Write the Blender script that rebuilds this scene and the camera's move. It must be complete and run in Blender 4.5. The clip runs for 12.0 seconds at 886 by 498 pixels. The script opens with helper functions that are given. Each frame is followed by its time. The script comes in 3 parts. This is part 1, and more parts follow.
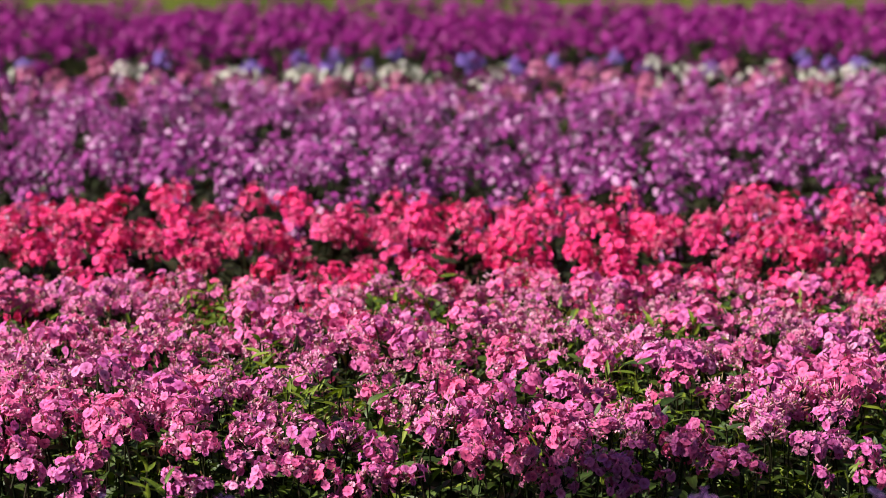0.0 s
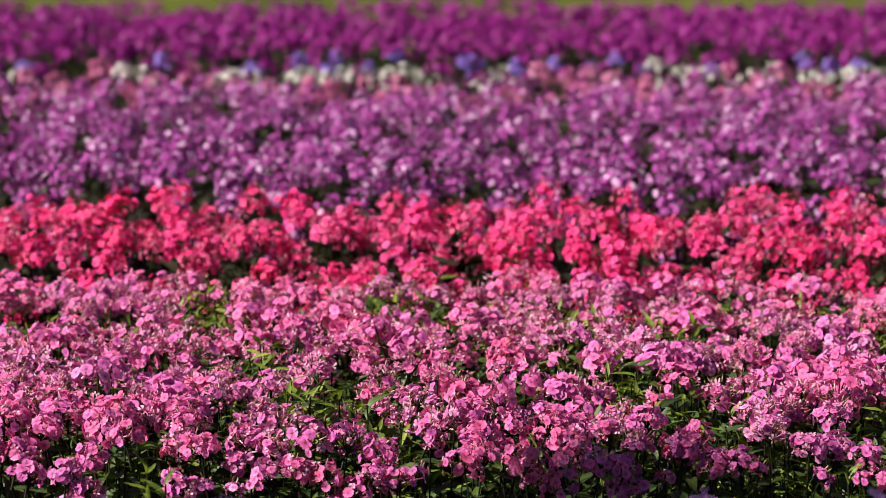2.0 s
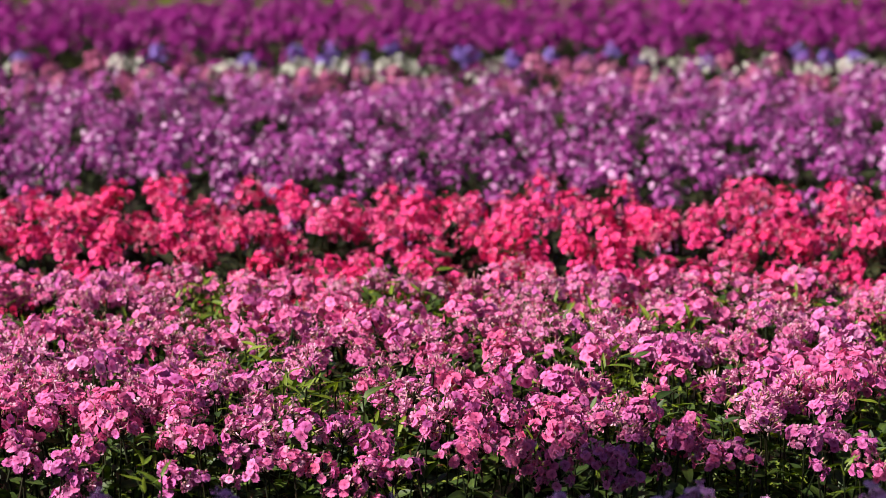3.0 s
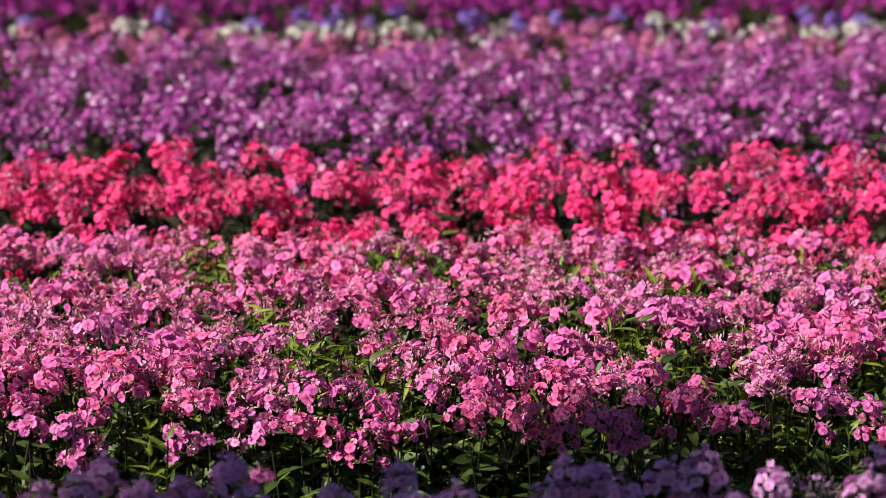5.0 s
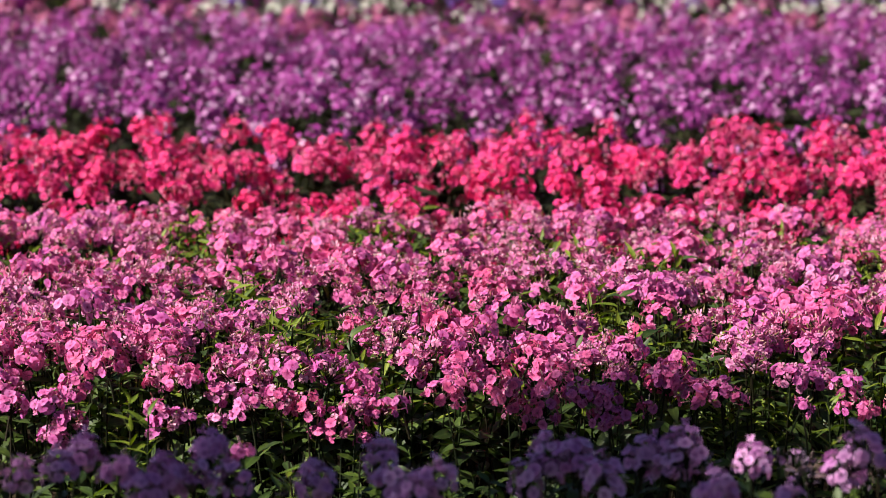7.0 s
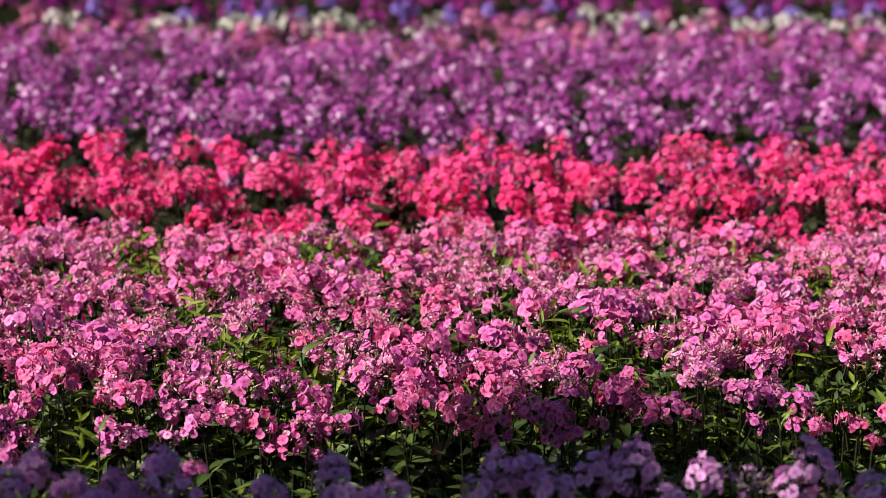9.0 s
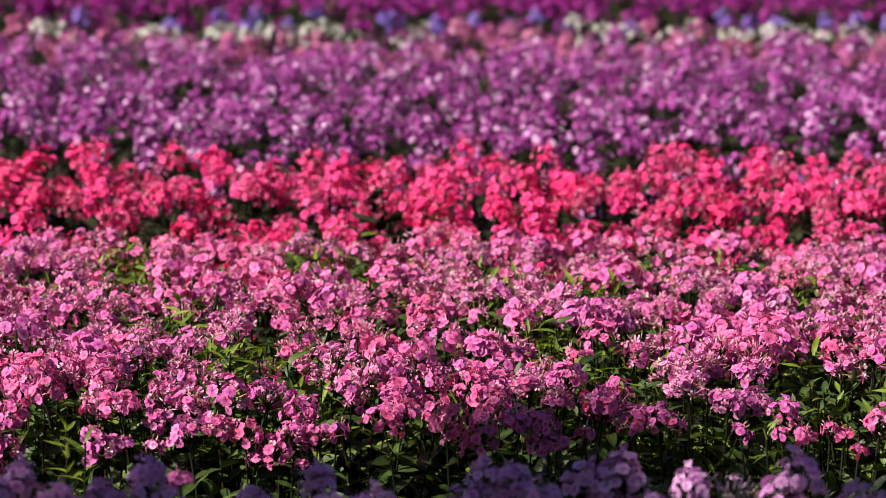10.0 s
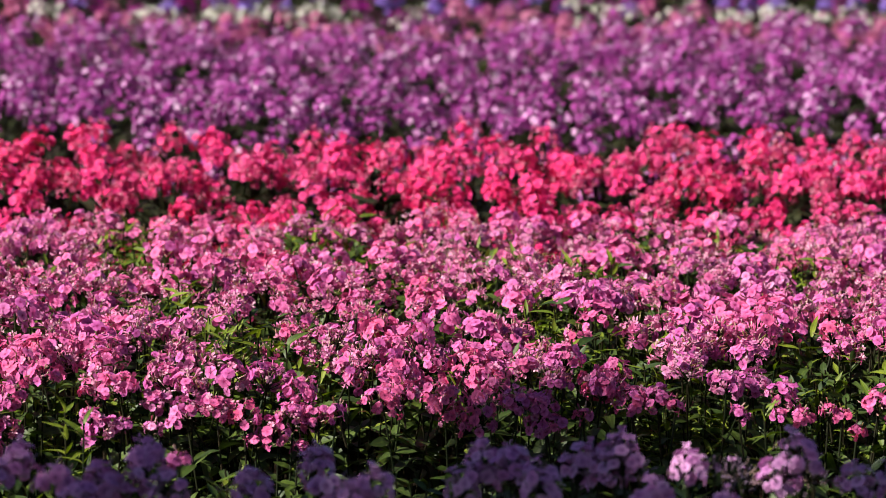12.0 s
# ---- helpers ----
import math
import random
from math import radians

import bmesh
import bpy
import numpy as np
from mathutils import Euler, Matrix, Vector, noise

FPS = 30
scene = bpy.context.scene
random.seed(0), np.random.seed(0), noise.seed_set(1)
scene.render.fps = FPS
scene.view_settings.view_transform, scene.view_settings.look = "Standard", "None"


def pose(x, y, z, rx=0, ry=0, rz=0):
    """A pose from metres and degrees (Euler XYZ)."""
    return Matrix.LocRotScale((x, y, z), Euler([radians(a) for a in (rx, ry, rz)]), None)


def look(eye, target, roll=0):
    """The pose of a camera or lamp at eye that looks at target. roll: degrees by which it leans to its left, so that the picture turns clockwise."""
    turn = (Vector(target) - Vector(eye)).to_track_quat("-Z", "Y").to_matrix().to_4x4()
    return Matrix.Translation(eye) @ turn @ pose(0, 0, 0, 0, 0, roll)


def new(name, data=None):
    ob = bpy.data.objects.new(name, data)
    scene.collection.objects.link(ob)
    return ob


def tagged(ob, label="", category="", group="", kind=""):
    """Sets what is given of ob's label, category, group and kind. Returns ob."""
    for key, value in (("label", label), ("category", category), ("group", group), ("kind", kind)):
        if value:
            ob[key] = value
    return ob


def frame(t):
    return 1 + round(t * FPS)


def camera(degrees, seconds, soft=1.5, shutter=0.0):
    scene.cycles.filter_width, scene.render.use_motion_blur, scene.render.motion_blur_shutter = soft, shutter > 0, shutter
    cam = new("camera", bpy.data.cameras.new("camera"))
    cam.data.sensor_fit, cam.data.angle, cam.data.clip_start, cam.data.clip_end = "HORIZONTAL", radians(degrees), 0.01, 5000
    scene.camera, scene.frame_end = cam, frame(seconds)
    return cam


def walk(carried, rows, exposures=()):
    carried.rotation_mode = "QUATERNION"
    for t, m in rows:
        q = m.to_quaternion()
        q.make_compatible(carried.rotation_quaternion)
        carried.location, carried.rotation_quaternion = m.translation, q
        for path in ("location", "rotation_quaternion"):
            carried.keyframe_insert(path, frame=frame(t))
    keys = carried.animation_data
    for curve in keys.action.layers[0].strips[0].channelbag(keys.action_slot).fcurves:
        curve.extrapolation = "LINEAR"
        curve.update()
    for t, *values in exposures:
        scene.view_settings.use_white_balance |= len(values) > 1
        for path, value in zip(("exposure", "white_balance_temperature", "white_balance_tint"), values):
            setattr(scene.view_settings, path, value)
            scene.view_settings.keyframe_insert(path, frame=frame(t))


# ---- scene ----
# ---------------------------------------------------------------- camera
cam = camera(20.0, 12.0, soft=0.75)
cam.data.dof.use_dof = True
cam.data.dof.focus_distance = 4.12
cam.data.dof.aperture_fstop = 4.0
EYE_Z = 1.47
STAND = pose(0.0, 0.0, EYE_Z, 90 - 9.96, 0, 0)
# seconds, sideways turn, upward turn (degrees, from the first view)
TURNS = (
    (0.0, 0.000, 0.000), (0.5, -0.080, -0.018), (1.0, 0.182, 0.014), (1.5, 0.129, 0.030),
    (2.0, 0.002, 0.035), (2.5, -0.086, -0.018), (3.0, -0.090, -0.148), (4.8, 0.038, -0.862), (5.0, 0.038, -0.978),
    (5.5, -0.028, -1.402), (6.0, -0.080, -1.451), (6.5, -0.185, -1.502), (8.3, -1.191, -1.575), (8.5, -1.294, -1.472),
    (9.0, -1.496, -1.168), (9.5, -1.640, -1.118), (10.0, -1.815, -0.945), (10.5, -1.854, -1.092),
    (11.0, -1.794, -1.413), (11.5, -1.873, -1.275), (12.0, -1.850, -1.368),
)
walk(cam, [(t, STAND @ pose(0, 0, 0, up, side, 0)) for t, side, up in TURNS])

# ---------------------------------------------------------------- light
SUN_ELEVATION, SUN_AZIMUTH = 38.0, 250.0     # azimuth clockwise from +y, the way the camera looks
world = bpy.data.worlds.new("world")
scene.world = world
world.use_nodes = True
wn = world.node_tree.nodes
sky = wn.new("ShaderNodeTexSky")
sky.sky_type, sky.sun_disc = "NISHITA", False
sky.sun_elevation, sky.sun_rotation = radians(SUN_ELEVATION), radians(SUN_AZIMUTH)
sky.altitude, sky.air_density, sky.dust_density = 900.0, 0.5, 0.4
wn["Background"].inputs["Strength"].default_value = 0.056
world.node_tree.links.new(sky.outputs[0], wn["Background"].inputs["Color"])
sun_data = bpy.data.lights.new("sun", "SUN")
sun_data.energy, sun_data.angle, sun_data.color = 5.0, radians(0.5), (1.0, 0.95, 0.86)
sun = new("sun", sun_data)
_e, _a = radians(SUN_ELEVATION), radians(SUN_AZIMUTH)
sun.matrix_world = look((20 * math.sin(_a) * math.cos(_e), 20 * math.cos(_a) * math.cos(_e), 20 * math.sin(_e)), (0, 0, 0))
scene.view_settings.exposure = 1.05


# ---------------------------------------------------------------- materials
def material(name):
    m = bpy.data.materials.new(name)
    m.use_nodes = True
    return m, m.node_tree.nodes, m.node_tree.links


def node(nodes, kind, **values):
    n = nodes.new(kind)
    for key, value in values.items():
        n.inputs[key].default_value = value
    return n


def chance(nodes, links, gain=7.31):
    """A random number for each loose piece, whether an object or an island of a mesh."""
    info, geo = nodes.new("ShaderNodeObjectInfo"), nodes.new("ShaderNodeNewGeometry")
    mul, add, fract = nodes.new("ShaderNodeMath"), nodes.new("ShaderNodeMath"), nodes.new("ShaderNodeMath")
    mul.operation, add.operation, fract.operation = "MULTIPLY", "ADD", "FRACT"
    mul.inputs[1].default_value = gain
    links.new(info.outputs["Random"], mul.inputs[0])
    links.new(mul.outputs[0], add.inputs[0])
    links.new(geo.outputs["Random Per Island"], add.inputs[1])
    links.new(add.outputs[0], fract.inputs[0])
    return fract.outputs[0], info.outputs["Random"]


def ramp(nodes, stops, mode="LINEAR"):
    r = nodes.new("ShaderNodeValToRGB")
    r.color_ramp.interpolation = mode
    el = r.color_ramp.elements
    while len(el) < len(stops):
        el.new(0.5)
    for e, (at, colour) in zip(el, stops):
        e.position, e.color = at, (*colour, 1)
    return r


def thin(nodes, links, colour, through_share, rough, through_tint=(1, 1, 1), bump=None, gloss=0.4):
    """Thin living tissue: a soft gloss over colour, with part of the light passing through."""
    bsdf = nodes["Principled BSDF"]
    bsdf.inputs["Roughness"].default_value = rough
    bsdf.inputs["Specular IOR Level"].default_value = gloss
    links.new(colour, bsdf.inputs["Base Color"])
    tint = nodes.new("ShaderNodeMix")
    tint.data_type, tint.blend_type = "RGBA", "MULTIPLY"
    tint.inputs[0].default_value = 1.0
    links.new(colour, tint.inputs[6])
    tint.inputs[7].default_value = (*through_tint, 1)
    trans = nodes.new("ShaderNodeBsdfTranslucent")
    links.new(tint.outputs[2], trans.inputs["Color"])
    mix = nodes.new("ShaderNodeMixShader")
    mix.inputs[0].default_value = through_share
    links.new(bsdf.outputs[0], mix.inputs[1])
    links.new(trans.outputs[0], mix.inputs[2])
    links.new(mix.outputs[0], nodes["Material Output"].inputs["Surface"])
    if bump:
        links.new(bump, bsdf.inputs["Normal"])
        links.new(bump, trans.inputs["Normal"])


def petal_material(name, shades, eye, share=0.22, spread_by_floret=0.60, spread_by_place=0.55):
    """Petals: several shades of one colour from floret to floret, a darker eye, fine veins."""
    m, n, k = material(name)
    pick, of_object = chance(n, k)
    base = ramp(n, [(i / max(1, len(shades) - 1), c) for i, c in enumerate(shades)])
    where = n.new("ShaderNodeObjectInfo")
    drift = node(n, "ShaderNodeTexNoise", Scale=4.5, Detail=1.0)
    k.new(where.outputs["Location"], drift.inputs["Vector"])
    shift = n.new("ShaderNodeMapRange")
    shift.inputs[1].default_value, shift.inputs[2].default_value = 0.3, 0.7
    shift.inputs[3].default_value, shift.inputs[4].default_value = -0.22 * spread_by_place, spread_by_place
    k.new(drift.outputs["Fac"], shift.inputs[0])
    scale = n.new("ShaderNodeMath")
    scale.operation = "MULTIPLY_ADD"
    scale.inputs[1].default_value = spread_by_floret
    k.new(pick, scale.inputs[0])
    k.new(shift.outputs[0], scale.inputs[2])
    k.new(scale.outputs[0], base.inputs[0])
    radial = n.new("ShaderNodeAttribute")
    radial.attribute_name = "radial"
    spread = ramp(n, [(0.0, (1, 1, 1)), (0.12, (0.85, 0.85, 0.85)), (0.30, (0.28, 0.28, 0.28)), (0.6, (0, 0, 0))])
    k.new(radial.outputs["Fac"], spread.inputs[0])
    mix = n.new("ShaderNodeMix")
    mix.data_type = "RGBA"
    mix.inputs[7].default_value = (*eye, 1)
    k.new(spread.outputs[0], mix.inputs[0])
    k.new(base.outputs[0], mix.inputs[6])
    tex = node(n, "ShaderNodeTexNoise", Scale=260.0, Detail=2.0)
    co = n.new("ShaderNodeTexCoord")
    k.new(co.outputs["Object"], tex.inputs["Vector"])
    tone = ramp(n, [(0.3, (0.82, 0.80, 0.84)), (0.7, (1.08, 1.06, 1.06))])
    k.new(tex.outputs["Fac"], tone.inputs[0])
    veil = n.new("ShaderNodeMix")
    veil.data_type, veil.blend_type = "RGBA", "MULTIPLY"
    veil.inputs[0].default_value = 1.0
    rim = ramp(n, [(0.0, (1, 1, 1)), (0.5, (0.92, 0.84, 0.90)), (0.8, (1.0, 1.0, 1.0)), (1.0, (1.04, 1.18, 1.08))])
    k.new(radial.outputs["Fac"], rim.inputs[0])
    pale = n.new("ShaderNodeMix")
    pale.data_type, pale.blend_type = "RGBA", "MULTIPLY"
    pale.inputs[0].default_value = 1.0
    k.new(mix.outputs[2], pale.inputs[6])
    k.new(rim.outputs[0], pale.inputs[7])
    k.new(pale.outputs[2], veil.inputs[6])
    k.new(tone.outputs[0], veil.inputs[7])
    bump = node(n, "ShaderNodeBump", Strength=0.25, Distance=0.002)
    k.new(tex.outputs["Fac"], bump.inputs["Height"])
    thin(n, k, veil.outputs[2], share, 0.55, (1.0, 0.85, 0.9), bump.outputs[0], 0.22)
    return m


def leaf_material(name, shades, share=0.11, gloss=0.4):
    m, n, k = material(name)
    pick, _ = chance(n, k, 5.17)
    base = ramp(n, [(i / (len(shades) - 1), c) for i, c in enumerate(shades)])
    k.new(pick, base.inputs[0])
    tex = node(n, "ShaderNodeTexNoise", Scale=90.0, Detail=3.0)
    co = n.new("ShaderNodeTexCoord")
    k.new(co.outputs["Object"], tex.inputs["Vector"])
    tone = ramp(n, [(0.3, (0.65, 0.7, 0.7)), (0.7, (1.2, 1.15, 1.0))])
    k.new(tex.outputs["Fac"], tone.inputs[0])
    veil = n.new("ShaderNodeMix")
    veil.data_type, veil.blend_type = "RGBA", "MULTIPLY"
    veil.inputs[0].default_value = 1.0
    k.new(base.outputs[0], veil.inputs[6])
    k.new(tone.outputs[0], veil.inputs[7])
    bump = node(n, "ShaderNodeBump", Strength=0.3, Distance=0.002)
    k.new(tex.outputs["Fac"], bump.inputs["Height"])
    radial = n.new("ShaderNodeAttribute")
    radial.attribute_name = "radial"
    rib = ramp(n, [(0.0, (1.5, 1.45, 1.5)), (0.10, (1.4, 1.35, 1.4)), (0.20, (1.0, 1.0, 1.0))])
    k.new(radial.outputs["Fac"], rib.inputs[0])
    ribbed = n.new("ShaderNodeMix")
    ribbed.data_type, ribbed.blend_type = "RGBA", "MULTIPLY"
    ribbed.inputs[0].default_value = 1.0
    k.new(veil.outputs[2], ribbed.inputs[6])
    k.new(rib.outputs[0], ribbed.inputs[7])
    thin(n, k, ribbed.outputs[2], share, 0.55, (1.1, 1.25, 0.35), bump.outputs[0], gloss)
    return m


def ground_material(name, dark, light, fine, coarse, rough=0.95):
    m, n, k = material(name)
    co = n.new("ShaderNodeTexCoord")
    a, b = node(n, "ShaderNodeTexNoise", Scale=fine, Detail=8.0), node(n, "ShaderNodeTexNoise", Scale=coarse, Detail=3.0)
    add = n.new("ShaderNodeMath")
    add.operation = "ADD"
    for t, slot in ((a, 0), (b, 1)):
        k.new(co.outputs["Object"], t.inputs["Vector"])
        k.new(t.outputs["Fac"], add.inputs[slot])
    r = ramp(n, [(0.35, dark), (0.65, light)])
    half = n.new("ShaderNodeMath")
    half.operation = "MULTIPLY"
    half.inputs[1].default_value = 0.5
    k.new(add.outputs[0], half.inputs[0])
    k.new(half.outputs[0], r.inputs[0])
    k.new(r.outputs[0], n["Principled BSDF"].inputs["Base Color"])
    n["Principled BSDF"].inputs["Roughness"].default_value = rough
    n["Principled BSDF"].inputs["Specular IOR Level"].default_value = 0.05
    bump = node(n, "ShaderNodeBump", Strength=0.7, Distance=0.02)
    k.new(a.outputs["Fac"], bump.inputs["Height"])
    k.new(bump.outputs[0], n["Principled BSDF"].inputs["Normal"])
    return m


PETALS = {
    "pink": petal_material("pink_petal", [(0.75, 0.105, 0.25), (0.75, 0.130, 0.32), (0.75, 0.158, 0.38), (0.68, 0.152, 0.42), (0.50, 0.098, 0.35), (0.78, 0.30, 0.53)], (0.26, 0.01, 0.10)),
    "red": petal_material("coral_red_petal", [(0.80, 0.030, 0.15), (0.82, 0.040, 0.20), (0.80, 0.048, 0.24), (0.82, 0.11, 0.32)], (0.36, 0.0, 0.04)),
    # the last, pale purple paints sun glints on scattered florets
    "purple": petal_material("purple_petal", [(0.27, 0.030, 0.205), (0.40, 0.056, 0.31), (0.34, 0.046, 0.27), (0.52, 0.15, 0.44), (0.80, 0.55, 0.74)], (0.15, 0.01, 0.12), spread_by_floret=0.90, spread_by_place=0.12),
    "magenta": petal_material("magenta_petal", [(0.22, 0.008, 0.15), (0.28, 0.013, 0.20), (0.24, 0.010, 0.18)], (0.15, 0.0, 0.09)),
    "lavender": petal_material("lavender_petal", [(0.62, 0.23, 0.53), (0.70, 0.30, 0.61), (0.76, 0.41, 0.68), (0.63, 0.24, 0.56)], (0.20, 0.03, 0.20)),
    "spent": petal_material("spent_pink_petal", [(0.60, 0.12, 0.28), (0.72, 0.26, 0.44), (0.66, 0.18, 0.36), (0.74, 0.42, 0.52), (0.48, 0.09, 0.26)], (0.28, 0.03, 0.10), spread_by_floret=0.95, spread_by_place=0.05),
    "spent_red": petal_material("spent_coral_petal", [(0.70, 0.06, 0.18), (0.78, 0.16, 0.32), (0.60, 0.05, 0.20), (0.78, 0.34, 0.44)], (0.30, 0.02, 0.06), spread_by_floret=0.95, spread_by_place=0.05),
    "white": petal_material("white_petal", [(0.52, 0.52, 0.42), (0.64, 0.64, 0.55), (0.58, 0.45, 0.45)], (0.52, 0.54, 0.38)),
    "blue": petal_material("blue_petal", [(0.21, 0.11, 0.46), (0.25, 0.15, 0.52), (0.28, 0.15, 0.46)], (0.08, 0.04, 0.30)),
    "salmon": petal_material("salmon_petal", [(0.52, 0.14, 0.26), (0.47, 0.11, 0.25), (0.56, 0.22, 0.34)], (0.38, 0.02, 0.11)),
}
BUDS = {key: leaf_material(key + "_bud", shades, 0.2) for key, shades in {
    "pink": [(0.40, 0.05, 0.14), (0.22, 0.10, 0.04), (0.75, 0.46, 0.50), (0.16, 0.16, 0.03), (0.22, 0.12, 0.05)],
    "red": [(0.45, 0.02, 0.05), (0.25, 0.04, 0.04), (0.14, 0.09, 0.04)],
    "purple": [(0.16, 0.04, 0.13), (0.10, 0.06, 0.06), (0.30, 0.10, 0.30)],
    "magenta": [(0.16, 0.02, 0.10), (0.10, 0.05, 0.05)],
    "lavender": [(0.20, 0.12, 0.22), (0.14, 0.09, 0.06), (0.36, 0.24, 0.40), (0.22, 0.13, 0.09)],
    "white": [(0.35, 0.42, 0.22), (0.5, 0.52, 0.35)],
    "blue": [(0.10, 0.08, 0.30), (0.08, 0.10, 0.08)],
    "salmon": [(0.42, 0.10, 0.16), (0.2, 0.12, 0.07)],
}.items()}
LEAF = leaf_material("phlox_leaf", [(0.0195, 0.0375, 0.006), (0.0315, 0.057, 0.0075), (0.0562, 0.0863, 0.00975), (0.0255, 0.045, 0.0075)])
SHOOT = leaf_material("young_phlox_leaf", [(0.112, 0.158, 0.0135), (0.165, 0.203, 0.0165), (0.075, 0.12, 0.0112)], 0.28)
# far beds' bronze-green leaf, the shade below the heads put into its colour
SHADED_LEAF = leaf_material("shaded_bronze_leaf", [(0.014, 0.015, 0.008), (0.022, 0.026, 0.010), (0.020, 0.015, 0.012), (0.030, 0.036, 0.012)], 0.05, 0.12)
STEM = leaf_material("phlox_stem", [(0.014, 0.020, 0.008), (0.024, 0.018, 0.010), (0.012, 0.022, 0.007)], 0.03, 0.12)
GRASS = leaf_material("grass_blade", [(0.0525, 0.0825, 0.0075), (0.09, 0.112, 0.0112), (0.0375, 0.0675, 0.006), (0.112, 0.112, 0.0188)], 0.3)
SOIL = ground_material("bed_soil", (0.020, 0.014, 0.009), (0.060, 0.042, 0.027), 60.0, 4.0)
LAWN = ground_material("lawn", (0.03, 0.047, 0.006), (0.112, 0.12, 0.017), 40.0, 0.6)


# ---------------------------------------------------------------- mesh pieces
class Piece:
    """Vertices, faces and the distance of each vertex from the flower's eye."""

    def __init__(self, verts, faces, radial=None):
        self.v = np.array(verts, float)
        self.f = [tuple(f) for f in faces]
        self.r = np.ones(len(self.v)) if radial is None else np.array(radial, float)


def floret_piece(radius, cup, seed, fine=True, tiny=False, curl=0.0):
    """Five rounded, notched petals round a small eye, on a slender tube; one island. curl: how far the petals have rolled up."""
    r = np.random.default_rng(seed)
    verts, faces, radial = [(0, 0, -0.0012)], [], [0.0]
    for p in range(5):
        a = 2 * math.pi * p / 5 + r.uniform(-0.10, 0.10)
        size = radius * r.uniform(0.88, 1.08)
        lift, twist = r.uniform(-0.18, 0.18) * (1 + 3 * curl) + cup, r.uniform(-0.24, 0.24) * (1 + 4 * curl)
        slim = 1.0 - 0.55 * curl
        shape = ((0.20, 0.11), (0.52, 0.40), (0.82, 0.55), (1.0, 0.33)) if fine else ((0.35, 0.28), (0.76, 0.55), (1.0, 0.36))
        if tiny:
            shape = ((0.60, 0.48), (1.0, 0.42))
        start = len(verts)
        for d, w in shape:
            for side in (-1, 0, 1):
                if side == 0 and not (fine and d > 0.5):
                    continue
                x = size * d * (0.95 if side == 0 and d == 1.0 else 1.0)
                y = size * w * side * slim
                z = size * (lift * d * d - 0.10 * d ** 3) + y * twist + (0.0 if side else -0.05 * size * d)
                verts.append((x * math.cos(a) - y * math.sin(a), x * math.sin(a) + y * math.cos(a), z))
                radial.append(d)
        if fine:
            b = start
            faces += [(0, b, b + 1), (b, b + 2, b + 3), (b, b + 3, b + 1), (b + 1, b + 3, b + 4)]
            for c in (b + 2, b + 5):
                faces += [(c, c + 3, c + 4, c + 1), (c + 1, c + 4, c + 5, c + 2)]
        else:
            b = start
            faces += [(0, b, b + 1)] + [(q, q + 2, q + 3, q + 1) for q in range(b, b + 2 * len(shape) - 2, 2)]
    if fine:
        b = len(verts)
        for ring, (rad, z) in enumerate(((0.0016, -0.001), (0.0010, -0.012))):
            for i in range(4):
                verts.append((rad * math.cos(i * math.pi / 2), rad * math.sin(i * math.pi / 2), z))
                radial.append(0.9)
        for i in range(4):
            j = (i + 1) % 4
            faces += [(b + i, b + 4 + i, b + 4 + j, b + j)]
            faces += [(0, b + i, b + j)]
    return Piece(verts, faces, radial)


def spindle_piece(rings, sides):
    """A slim closed body of revolution: rings of (radius, height)."""
    verts, faces = [], []
    for rad, z in rings:
        for i in range(sides):
            a = 2 * math.pi * i / sides
            verts.append((rad * math.cos(a), rad * math.sin(a), z))
    for q in range(len(rings) - 1):
        for i in range(sides):
            j = (i + 1) % sides
            faces.append((q * sides + i, q * sides + j, q * sides + sides + j, q * sides + sides + i))
    return Piece(verts, faces)


def leaf_piece(length, width, droop, fold, curl, segments=5):
    """A lance-shaped leaf along +x, folded along its midrib and bent down towards the tip."""
    verts, faces = [], []
    for i in range(segments + 1):
        u = i / segments
        w = width * 0.5 * (math.sin(math.pi * min(1.0, u * 0.93 + 0.05)) ** 0.8) * (1.0 - 0.35 * u)
        if i == segments:
            w = 0.0006
        x = length * u
        z = -droop * length * u * u + 0.02 * length * math.sin(u * 7.0 + curl * 9)
        y = curl * length * u * u
        verts += [(x, y - w, z + fold * w), (x, y, z), (x, y + w, z + fold * w * 0.8)]
    for i in range(segments):
        a = 3 * i
        faces += [(a, a + 3, a + 4, a + 1), (a + 1, a + 4, a + 5, a + 2)]
    return Piece(verts, faces, [1.0, 0.0, 1.0] * (segments + 1))


def tube_piece(points, r0, r1, sides=5):
    verts, faces = [], []
    n = len(points)
    for i, p in enumerate(points):
        rad = r0 + (r1 - r0) * i / (n - 1)
        for s in range(sides):
            a = 2 * math.pi * s / sides
            verts.append((p[0] + rad * math.cos(a), p[1] + rad * math.sin(a), p[2]))
    for i in range(n - 1):
        for s in range(sides):
            t = (s + 1) % sides
            faces.append((i * sides + s, i * sides + t, i * sides + sides + t, i * sides + sides + s))
    return Piece(verts, faces)


